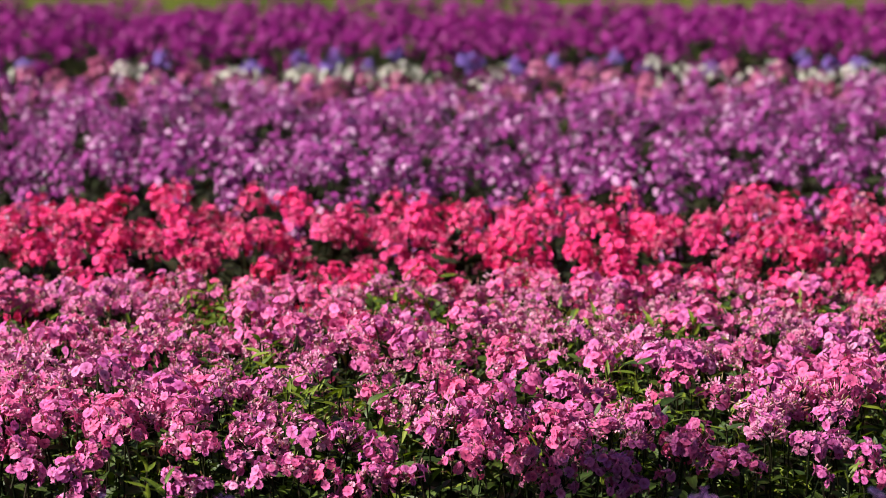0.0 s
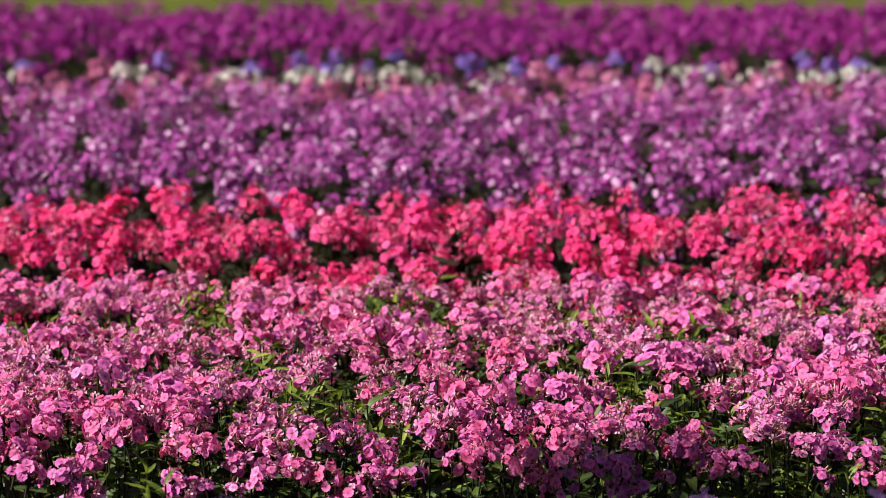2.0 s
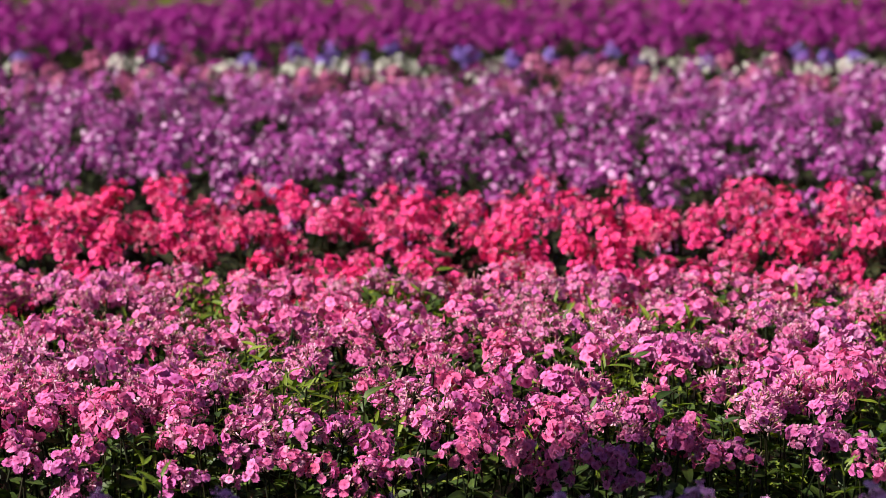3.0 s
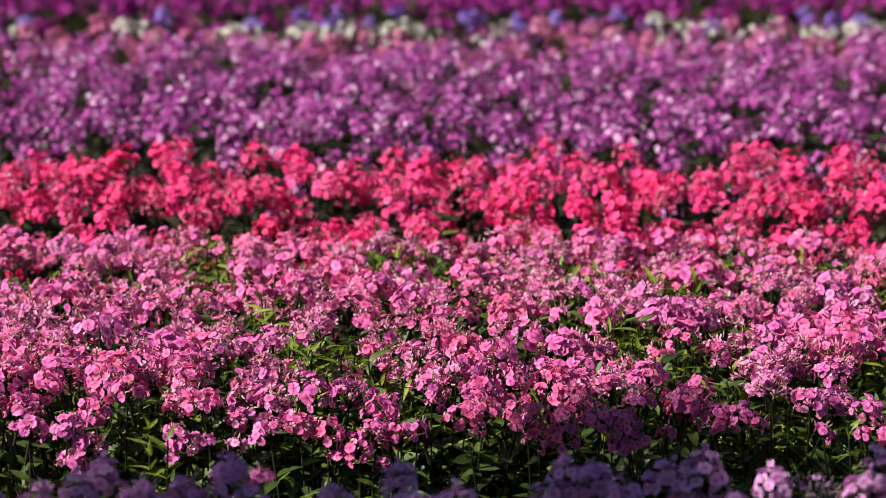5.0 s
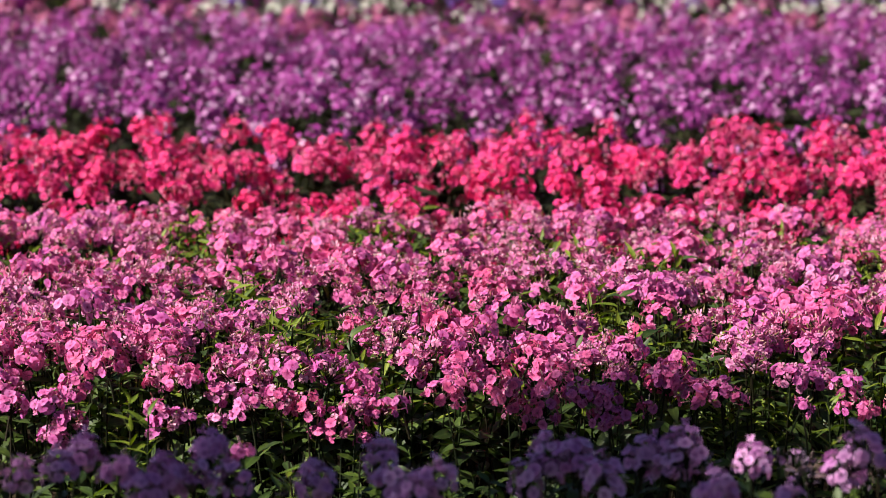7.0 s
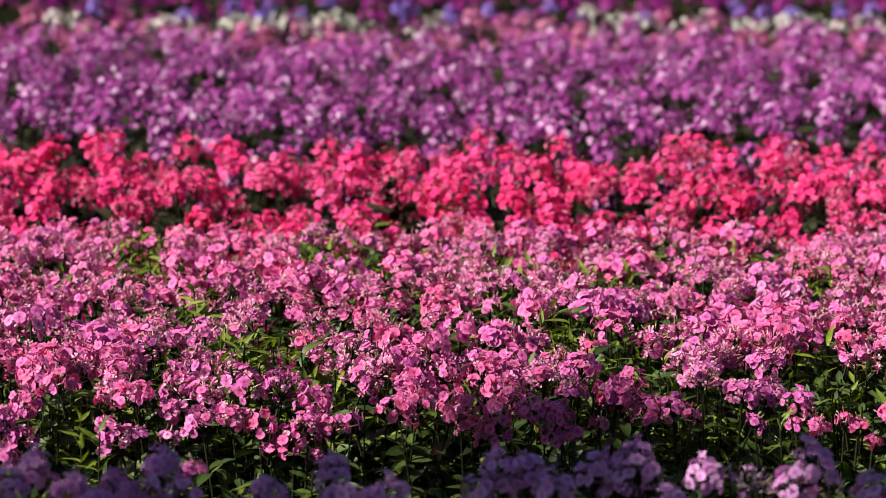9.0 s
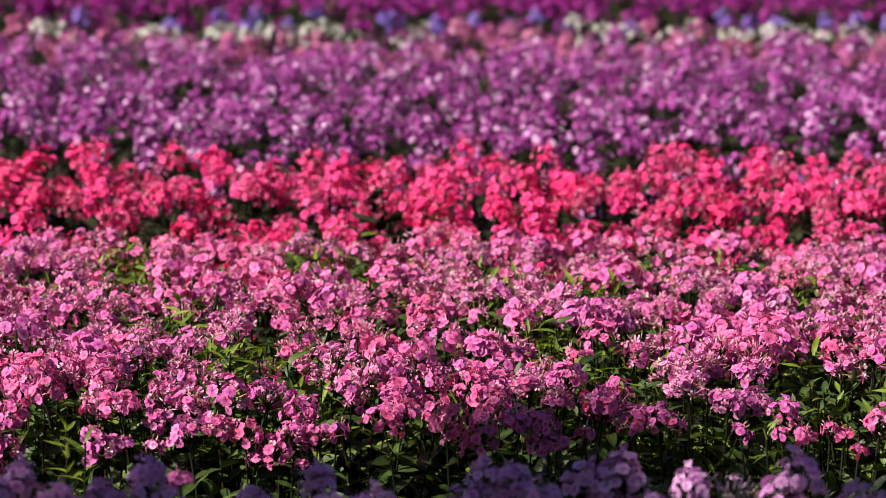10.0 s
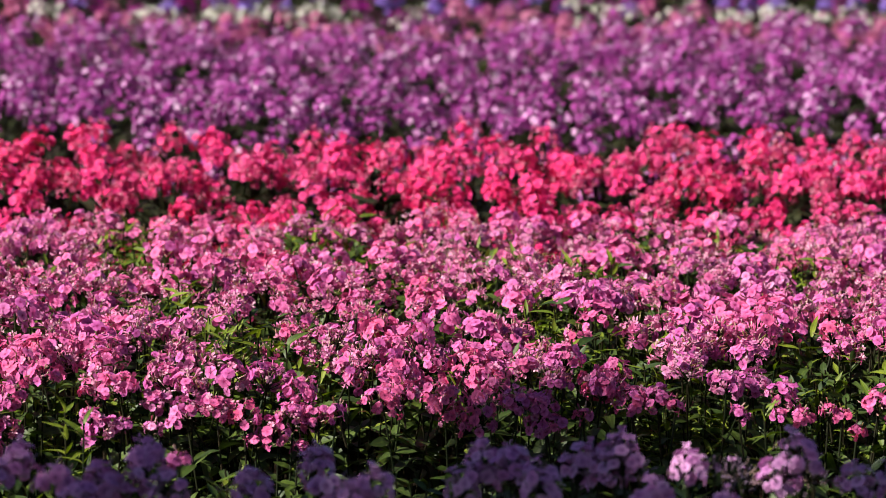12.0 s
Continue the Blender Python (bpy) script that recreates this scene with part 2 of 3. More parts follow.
def joined(name, placed, materials, smooth=True):
    """One mesh out of (piece, matrix, material index)."""
    verts, faces, radial, slots, base = [], [], [], [], 0
    for piece, m, slot in placed:
        if m is None:
            verts.append(piece.v)
        else:
            m = np.array(m)
            verts.append(piece.v @ m[:3, :3].T + m[:3, 3])
        faces += [tuple(i + base for i in f) for f in piece.f]
        slots += [slot] * len(piece.f)
        radial.append(piece.r)
        base += len(piece.v)
    mesh = bpy.data.meshes.new(name)
    mesh.from_pydata(np.concatenate(verts).tolist(), [], faces)
    mesh.attributes.new("radial", "FLOAT", "POINT").data.foreach_set("value", np.concatenate(radial).astype(np.float32))
    for mat in materials:
        mesh.materials.append(mat)
    mesh.polygons.foreach_set("material_index", slots)
    if smooth:
        mesh.polygons.foreach_set("use_smooth", [True] * len(faces))
    mesh.update()
    return mesh


def part(name, mesh, parent, m=None, label=""):
    ob = new(name, mesh)
    ob.parent = parent
    if m is not None:
        ob.matrix_basis = m
    return tagged(ob, label)


def facing(place, direction, spin, scale=1.0):
    """A matrix that stands a piece at place with its +z along direction."""
    q = Vector(direction).to_track_quat("Z", "Y").to_matrix().to_4x4()
    return Matrix.Translation(place) @ q @ Matrix.Rotation(spin, 4, "Z") @ Matrix.Diagonal((scale, scale, scale, 1))


def leaf_pose(place, heading, rise, roll, scale):
    return Matrix.Translation(place) @ Matrix.Rotation(heading, 4, "Z") @ Matrix.Rotation(-rise, 4, "Y") @ Matrix.Rotation(roll, 4, "X") @ Matrix.Diagonal((scale, scale, scale, 1))


FLORETS = [floret_piece(0.0100, cup, s) for s, cup in ((1, 0.04), (2, 0.14), (3, -0.10), (4, 0.22), (5, 0.08), (6, 0.0), (7, 0.30), (8, -0.22))]
CURLED = [floret_piece(0.0078, cup, s, curl=c) for s, cup, c in ((11, 0.6, 0.5), (12, 1.1, 0.7), (13, -0.5, 0.5), (14, 0.4, 0.4), (15, 0.9, 0.8), (16, 0.2, 0.5), (17, -0.8, 0.5))]
FAR_FLORETS = [floret_piece(0.0105, cup, s, False) for s, cup in ((1, 0.06), (2, 0.20), (3, -0.08), (4, 0.15))]
FAR_CURLED = [floret_piece(0.0078, cup, s, False, curl=c) for s, cup, c in ((11, 0.9, 0.9), (12, 1.3, 0.8), (13, -0.6, 0.9), (14, 0.4, 0.7))]
TINY_FLORETS = [floret_piece(0.0098, cup, s, False, True) for s, cup in ((1, 0.06), (2, 0.20), (3, -0.08), (4, 0.15))]
BUD = spindle_piece(((0.0009, 0.0), (0.0017, 0.003), (0.0012, 0.006), (0.0020, 0.009), (0.0006, 0.013)), 4)
FAR_BUD = spindle_piece(((0.0010, 0.0), (0.0022, 0.012), (0.0006, 0.020)), 3)
CALYX = spindle_piece(((0.0006, 0.0), (0.0014, 0.004), (0.0010, 0.009)), 3)
LEAF_SHAPES = ((0.052, 0.027, 0.35, 0.30, 0.05), (0.062, 0.027, 0.50, 0.40, -0.08), (0.046, 0.026, 0.2, 0.25, 0.0), (0.056, 0.030, 0.70, 0.45, 0.1), (0.044, 0.021, 0.1, 0.45, -0.03))
LEAVES = [leaf_piece(*v) for v in LEAF_SHAPES]
MID_LEAVES = [leaf_piece(*v, 3) for v in LEAF_SHAPES]
SHOOT_LEAVES = [leaf_piece(*v) for v in ((0.060, 0.017, 0.10, 0.4, 0.05), (0.070, 0.018, 0.30, 0.45, -0.08), (0.050, 0.016, 0.0, 0.4, 0.0), (0.064, 0.020, 0.45, 0.4, 0.1), (0.055, 0.015, 0.1, 0.5, -0.03))]
FAR_LEAVES = [leaf_piece(0.095, 0.036, 0.35, 0.35, 0.05, 3), leaf_piece(0.085, 0.034, 0.6, 0.4, -0.06, 3)]


def truss_layout(r, count, radius, height, buds, small=0.75, large=1.05, inmost=0.70):
    """Where the florets and buds of one flower head sit: (place, direction, spin, scale)."""
    florets, tips = [], []
    for i in range(count + buds):
        u = (i + 0.5) / (count + buds)
        polar = math.acos(1 - u * 1.12) + r.normal(0, 0.12)
        turn = i * 2.39996 + r.normal(0, 0.30)
        d = Vector((math.sin(polar) * math.cos(turn), math.sin(polar) * math.sin(turn), math.cos(polar)))
        reach = r.uniform(inmost, 1.07)
        place = Vector((d.x * radius * reach, d.y * radius * reach, d.z * height * reach))
        aim = (d + Vector((r.normal(0, 0.36), r.normal(0, 0.36), 0.10 + r.normal(0, 0.30)))).normalized()
        if r.random() < buds / (count + buds):
            tips.append((place * 0.88, aim, turn, r.uniform(0.6, 1.0)))
        else:
            florets.append((place, aim, r.uniform(0, 6.28), r.uniform(small, large)))
    return florets, tips


def truss_core(florets, tips, height):
    """The stalk, the fine branches and the buds of a flower head."""
    placed = [(tube_piece([(0, 0, -0.06), (0, 0, height * 0.4)], 0.0022, 0.0016, 4), None, 1)]
    for place, aim, spin, scale in florets:
        a = Vector((0, 0, height * 0.15 - 0.02))
        b = place - aim * 0.016
        side = (b - a).orthogonal().normalized() * 0.0008
        other = (b - a).cross(side).normalized() * 0.0008
        verts = [a + side, a + other, a - side, b + side, b + other, b - side]
        placed.append((Piece([tuple(x) for x in verts], [(0, 1, 4, 3), (1, 2, 5, 4), (2, 0, 3, 5)]), None, 1))
        placed.append((CALYX, facing(place - aim * 0.019, aim, spin), 0))
    for place, aim, spin, scale in tips:
        placed.append((BUD, facing(place, aim, spin, scale), 0))
    return placed


# ---------------------------------------------------------------- ground
def sheet(name, x0, x1, y0, y1, nx, ny, height, mat):
    bm = bmesh.new()
    grid = [[bm.verts.new((x0 + (x1 - x0) * i / nx, y0 + (y1 - y0) * j / ny, height(x0 + (x1 - x0) * i / nx, y0 + (y1 - y0) * j / ny))) for j in range(ny + 1)] for i in range(nx + 1)]
    for i in range(nx):
        for j in range(ny):
            bm.faces.new((grid[i][j], grid[i + 1][j], grid[i + 1][j + 1], grid[i][j + 1])).smooth = True
    mesh = bpy.data.meshes.new(name)
    bm.to_mesh(mesh)
    bm.free()
    mesh.materials.append(mat)
    return new(name, mesh)


tagged(sheet("ground", -400, 400, -300, 900, 20, 30, lambda x, y: 0.0, LAWN), "green and straw-coloured mown lawn reaching into the distance", "lawn", kind="structure")


def soil_height(x, y):
    edge = min(1.0, max(0.0, min(x + 5, 5 - x, y - 1.6, 11.35 - y) / 0.25))
    return -0.02 + edge * (0.05 + 0.025 * noise.noise(Vector((x * 3, y * 3, 0))) + 0.012 * noise.noise(Vector((x * 14, y * 14, 3))))


tagged(sheet("flower_bed_soil", -5, 5, 1.6, 11.35, 120, 120, soil_height, SOIL), "dark crumbly soil under the rows of phlox", "soil", kind="structure")


# ---------------------------------------------------------------- phlox beds
def scatter(r, x0, x1, y0, y1, gap, keep):
    """Places at least gap apart in a strip."""
    cells, places = {}, []
    for _ in range(int((x1 - x0) * (y1 - y0) / gap ** 2 * 14)):
        x, y = r.uniform(x0, x1), r.uniform(y0, y1)
        i, j = int(x // gap), int(y // gap)
        if any((x - px) ** 2 + (y - py) ** 2 < gap * gap for a in (-1, 0, 1) for b in (-1, 0, 1) for px, py in cells.get((i + a, j + b), ())):
            continue
        if not keep(x, y):
            continue
        cells.setdefault((i, j), []).append((x, y))
        places.append((x, y))
    return places


def away(x, y, spots, rx, ry):
    return all(((x - a) / rx) ** 2 + ((y - b) / ry) ** 2 > 1 for a, b in spots)


class Bed:
    """A strip of phlox of one colour: flower heads gathered into plants, with stems and leaves below."""

    def __init__(self, colour, label, group, seed, fine, count=24, radius=0.050, height=0.040, buds=9, variants=6, leaf=LEAF, tiny=False, floret=1.0, faded=0, inmost=0.70):
        self.colour, self.label, self.group, self.leaf = colour, label, group, leaf
        self.r = np.random.default_rng(seed)
        self.fine = fine
        self.kinds, self.faded, self.young = [], [], None
        old_petal = PETALS[{"pink": "spent", "red": "spent_red"}.get(colour, colour)]
        mats = [BUDS[colour], STEM, PETALS[colour], old_petal]
        for v in range(variants + faded + 1):
            old, young = variants <= v < variants + faded, v == variants + faded
            n = int(count * self.r.uniform(0.75, 1.15))
            wide, tall = radius * self.r.uniform(0.88, 1.12), height * self.r.uniform(0.85, 1.35)
            if young:       # a young head with few open florets
                florets, tips = truss_layout(self.r, 8, radius * 0.5, height * 0.6, 5, 0.75 * floret, 0.95 * floret)
            elif old:       # a spent head, most of its florets rolled up
                florets, tips = truss_layout(self.r, int(n * 1.25), wide, tall, buds * 2, 0.65 * floret, 0.95 * floret, 0.5)
            else:
                florets, tips = truss_layout(self.r, n, wide, tall, int(buds * self.r.uniform(0.5, 1.3)), 0.75 * floret, 1.05 * floret, inmost)
            rolled = [self.r.random() < (0.62 if old else 0.15) for _ in florets]
            core = truss_core(florets, tips, height)
            light = [(tube_piece([(0, 0, -0.06), (0, 0, height * 0.4)], 0.003, 0.002, 3), None, 1)] + [(FAR_BUD, facing(p, a, s, k * 0.7), 0) for p, a, s, k in tips] + [(CALYX, facing(p - a * 0.012, a, q), 0) for p, a, q, k in florets[::2] if fine]
            picks = [int(self.r.integers(1000)) for _ in florets]
            far = TINY_FLORETS if tiny else FAR_FLORETS
            plain = joined(colour + "_flower_head", light + [((FAR_CURLED if c else far)[i % 4], facing(*f), 3 if c else 2) for f, c, i in zip(florets, rolled, picks)], mats)
            whole = joined(colour + "_flower_head", core + [((CURLED if c else FLORETS)[i % 7], facing(*f), 3 if c else 2) for f, c, i in zip(florets, rolled, picks)], mats) if fine else plain
            bare = joined(colour + "_flower_stalk", core, mats[:2]) if fine else None
            kind = (whole, bare, plain, list(zip(florets, rolled, picks)))
            if young:
                self.young = kind
            else:
                (self.faded if old else self.kinds).append(kind)
        self.single = [joined(colour + "_floret", [(p, None, 0)], [PETALS[colour]]) for p in FLORETS] if fine else []
        self.rolled = [joined(colour + "_floret", [(p, None, 0)], [old_petal]) for p in CURLED] if fine else []
        self.leaf_meshes = [joined("phlox_leaf", [(p, None, 0)], [leaf]) for p in LEAVES] if fine else []
        self.shoot_meshes = [joined("phlox_leaf", [(p, None, 0)], [SHOOT]) for p in SHOOT_LEAVES] if fine else []
        self.plants = {}

    def plant_at(self, x, y, pitch):
        key = (round(x / pitch + (0.5 if int(y // pitch) % 2 else 0)), int(y // pitch))
        if key not in self.plants:
            px = (key[0] - (0.5 if key[1] % 2 else 0)) * pitch + self.r.uniform(-0.04, 0.04)
            py = (key[1] + 0.5) * pitch + self.r.uniform(-0.04, 0.04)
            ob = new("phlox_plant")
            ob.location = (px, py, 0.02)
            self.plants[key] = [tagged(ob, self.label, "plant", self.group), [], []]
        return self.plants[key]

    def leaves_on(self, foot, top, first, last, step, size, upright):
        """Crossed pairs of leaves up a stem: (place, heading, rise, roll, scale)."""
        r, out = self.r, []
        heading = r.uniform(0, 3.14)
        h = first
        while h < last:
            u = h / max(0.05, top[2])
            place = Vector((foot[0] + (top[0] - foot[0]) * u, foot[1] + (top[1] - foot[1]) * u, h))
            for side in (0, math.pi):
                out.append((place, heading + side + r.normal(0, 0.25), upright + r.normal(0, 0.40), r.normal(0, 0.40), size * r.uniform(0.75, 1.2) * (1.0 - 0.25 * u)))
            heading += math.pi / 2
            h += step * r.uniform(0.8, 1.2)
        return out

    def grow(self, places, top, pitch, near=lambda x, y: False, shoots=(), tilt=0.20, step=0.045, first=0.10, clear=0.03, spent=lambda x, y: False, size=lambda x, y: 1.0):
        r = self.r
        for x, y in places:
            ob, stems, leaves = self.plant_at(x, y, pitch)
            z = top(x, y)
            here = Vector((x, y, z)) - ob.location
            kinds = self.faded if self.faded and spent(x, y) else self.kinds
            whole, bare, plain, florets = self.young if (x, y) in YOUNG_HEADS else kinds[int(r.integers(len(kinds)))]
            lean = Euler((r.normal(0, tilt), r.normal(0, tilt), r.uniform(0, 6.28))).to_matrix().to_4x4()
            m = Matrix.Translation(here) @ lean @ Matrix.Diagonal((*[size(x, y) * r.uniform(0.85, 1.12)] * 3, 1))
            close = self.fine and near(x, y)
            head = part("flower_head", bare if close else whole if y < 4.1 else plain, ob, m)
            if close:
                for f, c, i in florets:
                    part("floret", self.rolled[i % 7] if c else self.single[i % 8], head, facing(*f))
            foot = (here.x * 0.45, here.y * 0.45, 0.0)
            stems.append((foot, here, close))
            leaves += [(close, False, *q) for q in self.leaves_on(foot, here, 0.28 if close else first, here.z - clear, step * (0.7 if close else 1.0), 0.92 if close else 1.1, 0.25)]
        for x, y, z, young in shoots:
            ob, stems, leaves = self.plant_at(x, y, pitch)
            here = Vector((x, y, z)) - ob.location
            foot = (here.x * 0.5, here.y * 0.5, 0.0)
            close = self.fine and near(x, y)
            stems.append((foot, here, close))
            leaves += [(close, r.random() < young, *q) for q in self.leaves_on(foot, here, max(0.14, here.z - 0.17), here.z, 0.021, 0.80, 0.50)]
        for ob, stems, leaves in self.plants.values():
            pieces = MID_LEAVES if self.fine else FAR_LEAVES
            rest = []
            for foot, here, close in stems:
                bend = [Vector(foot).lerp(here, u) + Vector((0, 0, 0.0)) for u in (0, 0.5, 1.0)]
                tube = tube_piece([tuple(b) for b in bend], 0.0024, 0.0016, 5 if close else 3)
                if close:
                    part("stem", joined("phlox_stem", [(tube, None, 0)], [STEM]), ob)
                else:
                    rest.append((tube, None, 1))
            for close, young, *q in leaves:
                i = int(r.integers(len(pieces)))
                if close:
                    part("leaf", (self.shoot_meshes if young else self.leaf_meshes)[i], ob, leaf_pose(*q))
                else:
                    rest.append(((SHOOT_LEAVES if young else pieces)[i], leaf_pose(*q), 2 if young else 0))
            if rest:
                part("foliage", joined("phlox_foliage", rest, [self.leaf, STEM, SHOOT]), ob)


def swell(x, y, size, amount, seed):
    return amount * noise.noise(Vector((x / size, y / size, seed)))


# pink bed, nearest of the sunlit ones; leafy gaps between its heads: sideways place, distance, half width
PINK_GAPS = [(-0.788, 4.89, 0.077), (-0.457, 4.89, 0.077), (-0.404, 4.47, 0.053), (-0.329, 4.43, 0.058), (-0.222, 4.13, 0.073), (-0.126, 4.09, 0.065), (-0.157, 4.98, 0.062), (-0.073, 5.04, 0.079), (-0.150, 4.40, 0.053), (-0.053, 4.38, 0.058), (-0.264, 4.83, 0.050), (-0.359, 3.96, 0.050), (-0.080, 3.97, 0.055), (-0.587, 3.98, 0.048)]
PINK_GAPS += [(0.031, 4.92, 0.067), (0.054, 4.46, 0.060), (0.191, 4.43, 0.078), (0.255, 4.78, 0.055), (0.373, 4.89, 0.055), (0.433, 4.69, 0.070), (0.320, 4.31, 0.047), (0.558, 4.95, 0.056), (0.615, 5.04, 0.051), (0.748, 5.03, 0.080), (0.812, 4.70, 0.054), (0.527, 4.38, 0.072), (0.345, 4.12, 0.051), (0.425, 4.16, 0.061), (0.464, 4.04, 0.046), (0.576, 4.00, 0.046), (0.735, 4.12, 0.047), (0.72, 3.99, 0.075), (0.81, 3.97, 0.06), (-0.47, 3.95, 0.06)]
# the gaps where young yellow-green shoots stand up
SHOOTING = ((-0.222, 4.13), (-0.073, 5.04), (0.255, 4.78), (0.433, 4.69), (-0.329, 4.43), (-0.457, 4.89), (0.812, 4.70), (0.320, 4.31))
pink = Bed("pink", "bushy phlox with dense pink flower heads over dark green leaves", "pink phlox bed", 11, True, 34, 0.035, 0.034, 9, 8, faded=6)
r_pink = np.random.default_rng(21)


def pink_top(x, y):
    if (x, y) in FRONT_HEADS:
        return FRONT_HEADS[(x, y)] - 0.015
    drop = max(0.0, 3.84 - y)
    return 0.487 + 0.03 * max(0.0, y - 4.7) + swell(x, y, 0.35, 0.026, 1) + swell(x, y, 0.11, 0.022, 5) - drop * 0.20 + r_pink.uniform(-0.020, 0.020)


# where the heads are fully open: sideways place, distance, half width
OPEN_SPOTS = ((0.492, 4.74, 0.064), (0.378, 4.29, 0.043), (0.442, 4.29, 0.043), (-0.450, 4.08, 0.050), (-0.524, 3.92, 0.044), (0.055, 3.79, 0.051), (-0.103, 3.78, 0.051), (-0.196, 3.88, 0.052), (0.145, 4.12, 0.060), (0.217, 4.06, 0.055), (0.585, 4.29, 0.053), (0.651, 4.34, 0.049), (0.456, 3.78, 0.051), (0.361, 3.88, 0.048), (0.164, 3.90, 0.053), (-0.616, 4.00, 0.045), (-0.678, 3.92, 0.044), (-0.180, 4.68, 0.053), (-0.349, 4.63, 0.042), (0.283, 4.36, 0.034), (-0.412, 5.03, 0.040), (-0.801, 5.09, 0.057), (-0.162, 5.15, 0.058), (0.392, 5.15, 0.058), (0.686, 4.12, 0.046), (0.593, 3.81, 0.051))


def past_its_best(x, y):
    if y < 3.82 or any(((x - a) / w) ** 2 + ((y - b) / (w + 0.07)) ** 2 < 1 for a, b, w in OPEN_SPOTS):
        return False
    return swell(x, y, 0.16, 1.0, 12) > -0.16


def in_gap(x, y):
    return any(y < min(b + 0.03, 4.95) and ((x - a) / w) ** 2 + ((y - b + 0.09) / ((w * 0.7 + 0.085) * (b / 4.3) ** 1.3)) ** 2 < 1 for a, b, w in PINK_GAPS)


# the heads that hang over the front edge: sideways place, distance, height
FRONT = [(-0.579, 3.74, 0.475), (-0.549, 3.74, 0.448), (-0.572, 3.74, 0.421), (-0.542, 3.79, 0.486), (-0.493, 3.79, 0.520), (-0.398, 3.74, 0.448), (-0.376, 3.79, 0.504), (-0.319, 3.79, 0.483), (-0.270, 3.74, 0.475), (-0.224, 3.74, 0.485), (-0.322, 3.74, 0.454), (-0.181, 3.74, 0.465), (-0.129, 3.74, 0.438), (-0.106, 3.74, 0.474), (-0.070, 3.74, 0.460), (-0.095, 3.74, 0.422), (-0.102, 3.79, 0.494), (-0.038, 3.74, 0.480), (0.032, 3.74, 0.492), (0.063, 3.79, 0.490), (0.127, 3.74, 0.489), (0.180, 3.74, 0.457), (0.145, 3.74, 0.459), (0.195, 3.79, 0.480), (0.240, 3.74, 0.484), (0.275, 3.74, 0.489), (0.284, 3.74, 0.457)]
FRONT += [(0.341, 3.74, 0.471), (0.375, 3.79, 0.503), (0.420, 3.79, 0.480), (0.460, 3.79, 0.482), (0.484, 3.74, 0.486), (0.569, 3.79, 0.507), (0.581, 3.74, 0.475), (0.658, 3.79, 0.489), (0.646, 3.74, 0.473), (0.681, 3.74, 0.470), (0.721, 3.74, 0.479), (0.743, 3.74, 0.472), (0.767, 3.74, 0.445), (-0.415, 3.74, 0.477), (-0.367, 3.74, 0.461), (-0.164, 3.74, 0.433), (0.799, 3.74, 0.483), (0.835, 3.74, 0.465), (-0.640, 3.76, 0.470), (-0.249, 3.30, 0.530)]
FRONT_HEADS = {(x, y): z for x, y, z in FRONT}
YOUNG_HEADS = ((-0.249, 3.30), (0.341, 3.74), (0.581, 3.74), (-0.415, 3.74), (-0.367, 3.74), (-0.164, 3.74), (-0.322, 3.74), (0.646, 3.74), (-0.038, 3.74), (0.721, 3.74), (-0.095, 3.74), (0.743, 3.74), (0.767, 3.74), (0.681, 3.74), (0.484, 3.74))
pink_places = scatter(r_pink, -0.98, 1.2, 3.84, 5.05, 0.054, lambda x, y: not in_gap(x, y) and abs(x - 0.08) < 0.22 * y + 0.02 and away(x, y, FRONT_HEADS, 0.045, 0.05))
pink_shoots = []
for gx, gy, gw in PINK_GAPS:
    fresh = (gx, gy) in SHOOTING
    deep, many = (0.13, 1.7) if gy > 4.7 else (0.08, 1.0)
    pink_shoots += [(gx + r_pink.uniform(-0.9, 0.9) * gw, gy - 0.07 + r_pink.uniform(-deep, deep), (0.515 if fresh else 0.485) + r_pink.uniform(-0.04, 0.02), 0.85 if fresh else 0.4) for _ in range(int(gw * 180 * many) + (2 if fresh else 0))]
pink_shoots += [(x, y, 0.490 + r_pink.uniform(-0.04, 0.02), 0.35) for x, y in scatter(r_pink, -0.95, 1.18, 3.88, 4.98, 0.09, lambda x, y: swell(x, y, 0.11, 1.0, 8) < 0.05)]
pink_shoots += [(x + r_pink.uniform(-0.04, 0.04), 3.62 + r_pink.uniform(-0.13, 0.09), r_pink.uniform(0.28, 0.42), 0.07) for x in np.arange(-0.75, 0.95, 0.020)]
pink_shoots += [(x, y, z, 1.0) for x, y, z in ((-0.175, 3.50, 0.455), (0.012, 3.48, 0.445), (-0.445, 3.66, 0.495), (-0.415, 3.64, 0.475), (0.50, 3.58, 0.43), (0.61, 3.68, 0.49), (0.03, 3.50, 0.43), (-0.20, 3.55, 0.43))]
pink.grow(pink_places + list(FRONT_HEADS), pink_top, 0.27, lambda x, y: y < 3.82, pink_shoots, step=0.036, first=0.26, clear=0.055, spent=past_its_best, size=lambda x, y: 0.84 if y < 3.82 else 1.0)

# lavender row at the camera's feet
lavender = Bed("lavender", "phlox with loose pale lavender flower heads over dark leaves", "lavender phlox row", 12, True, 26, 0.027, 0.034, 6, 5, floret=0.92)
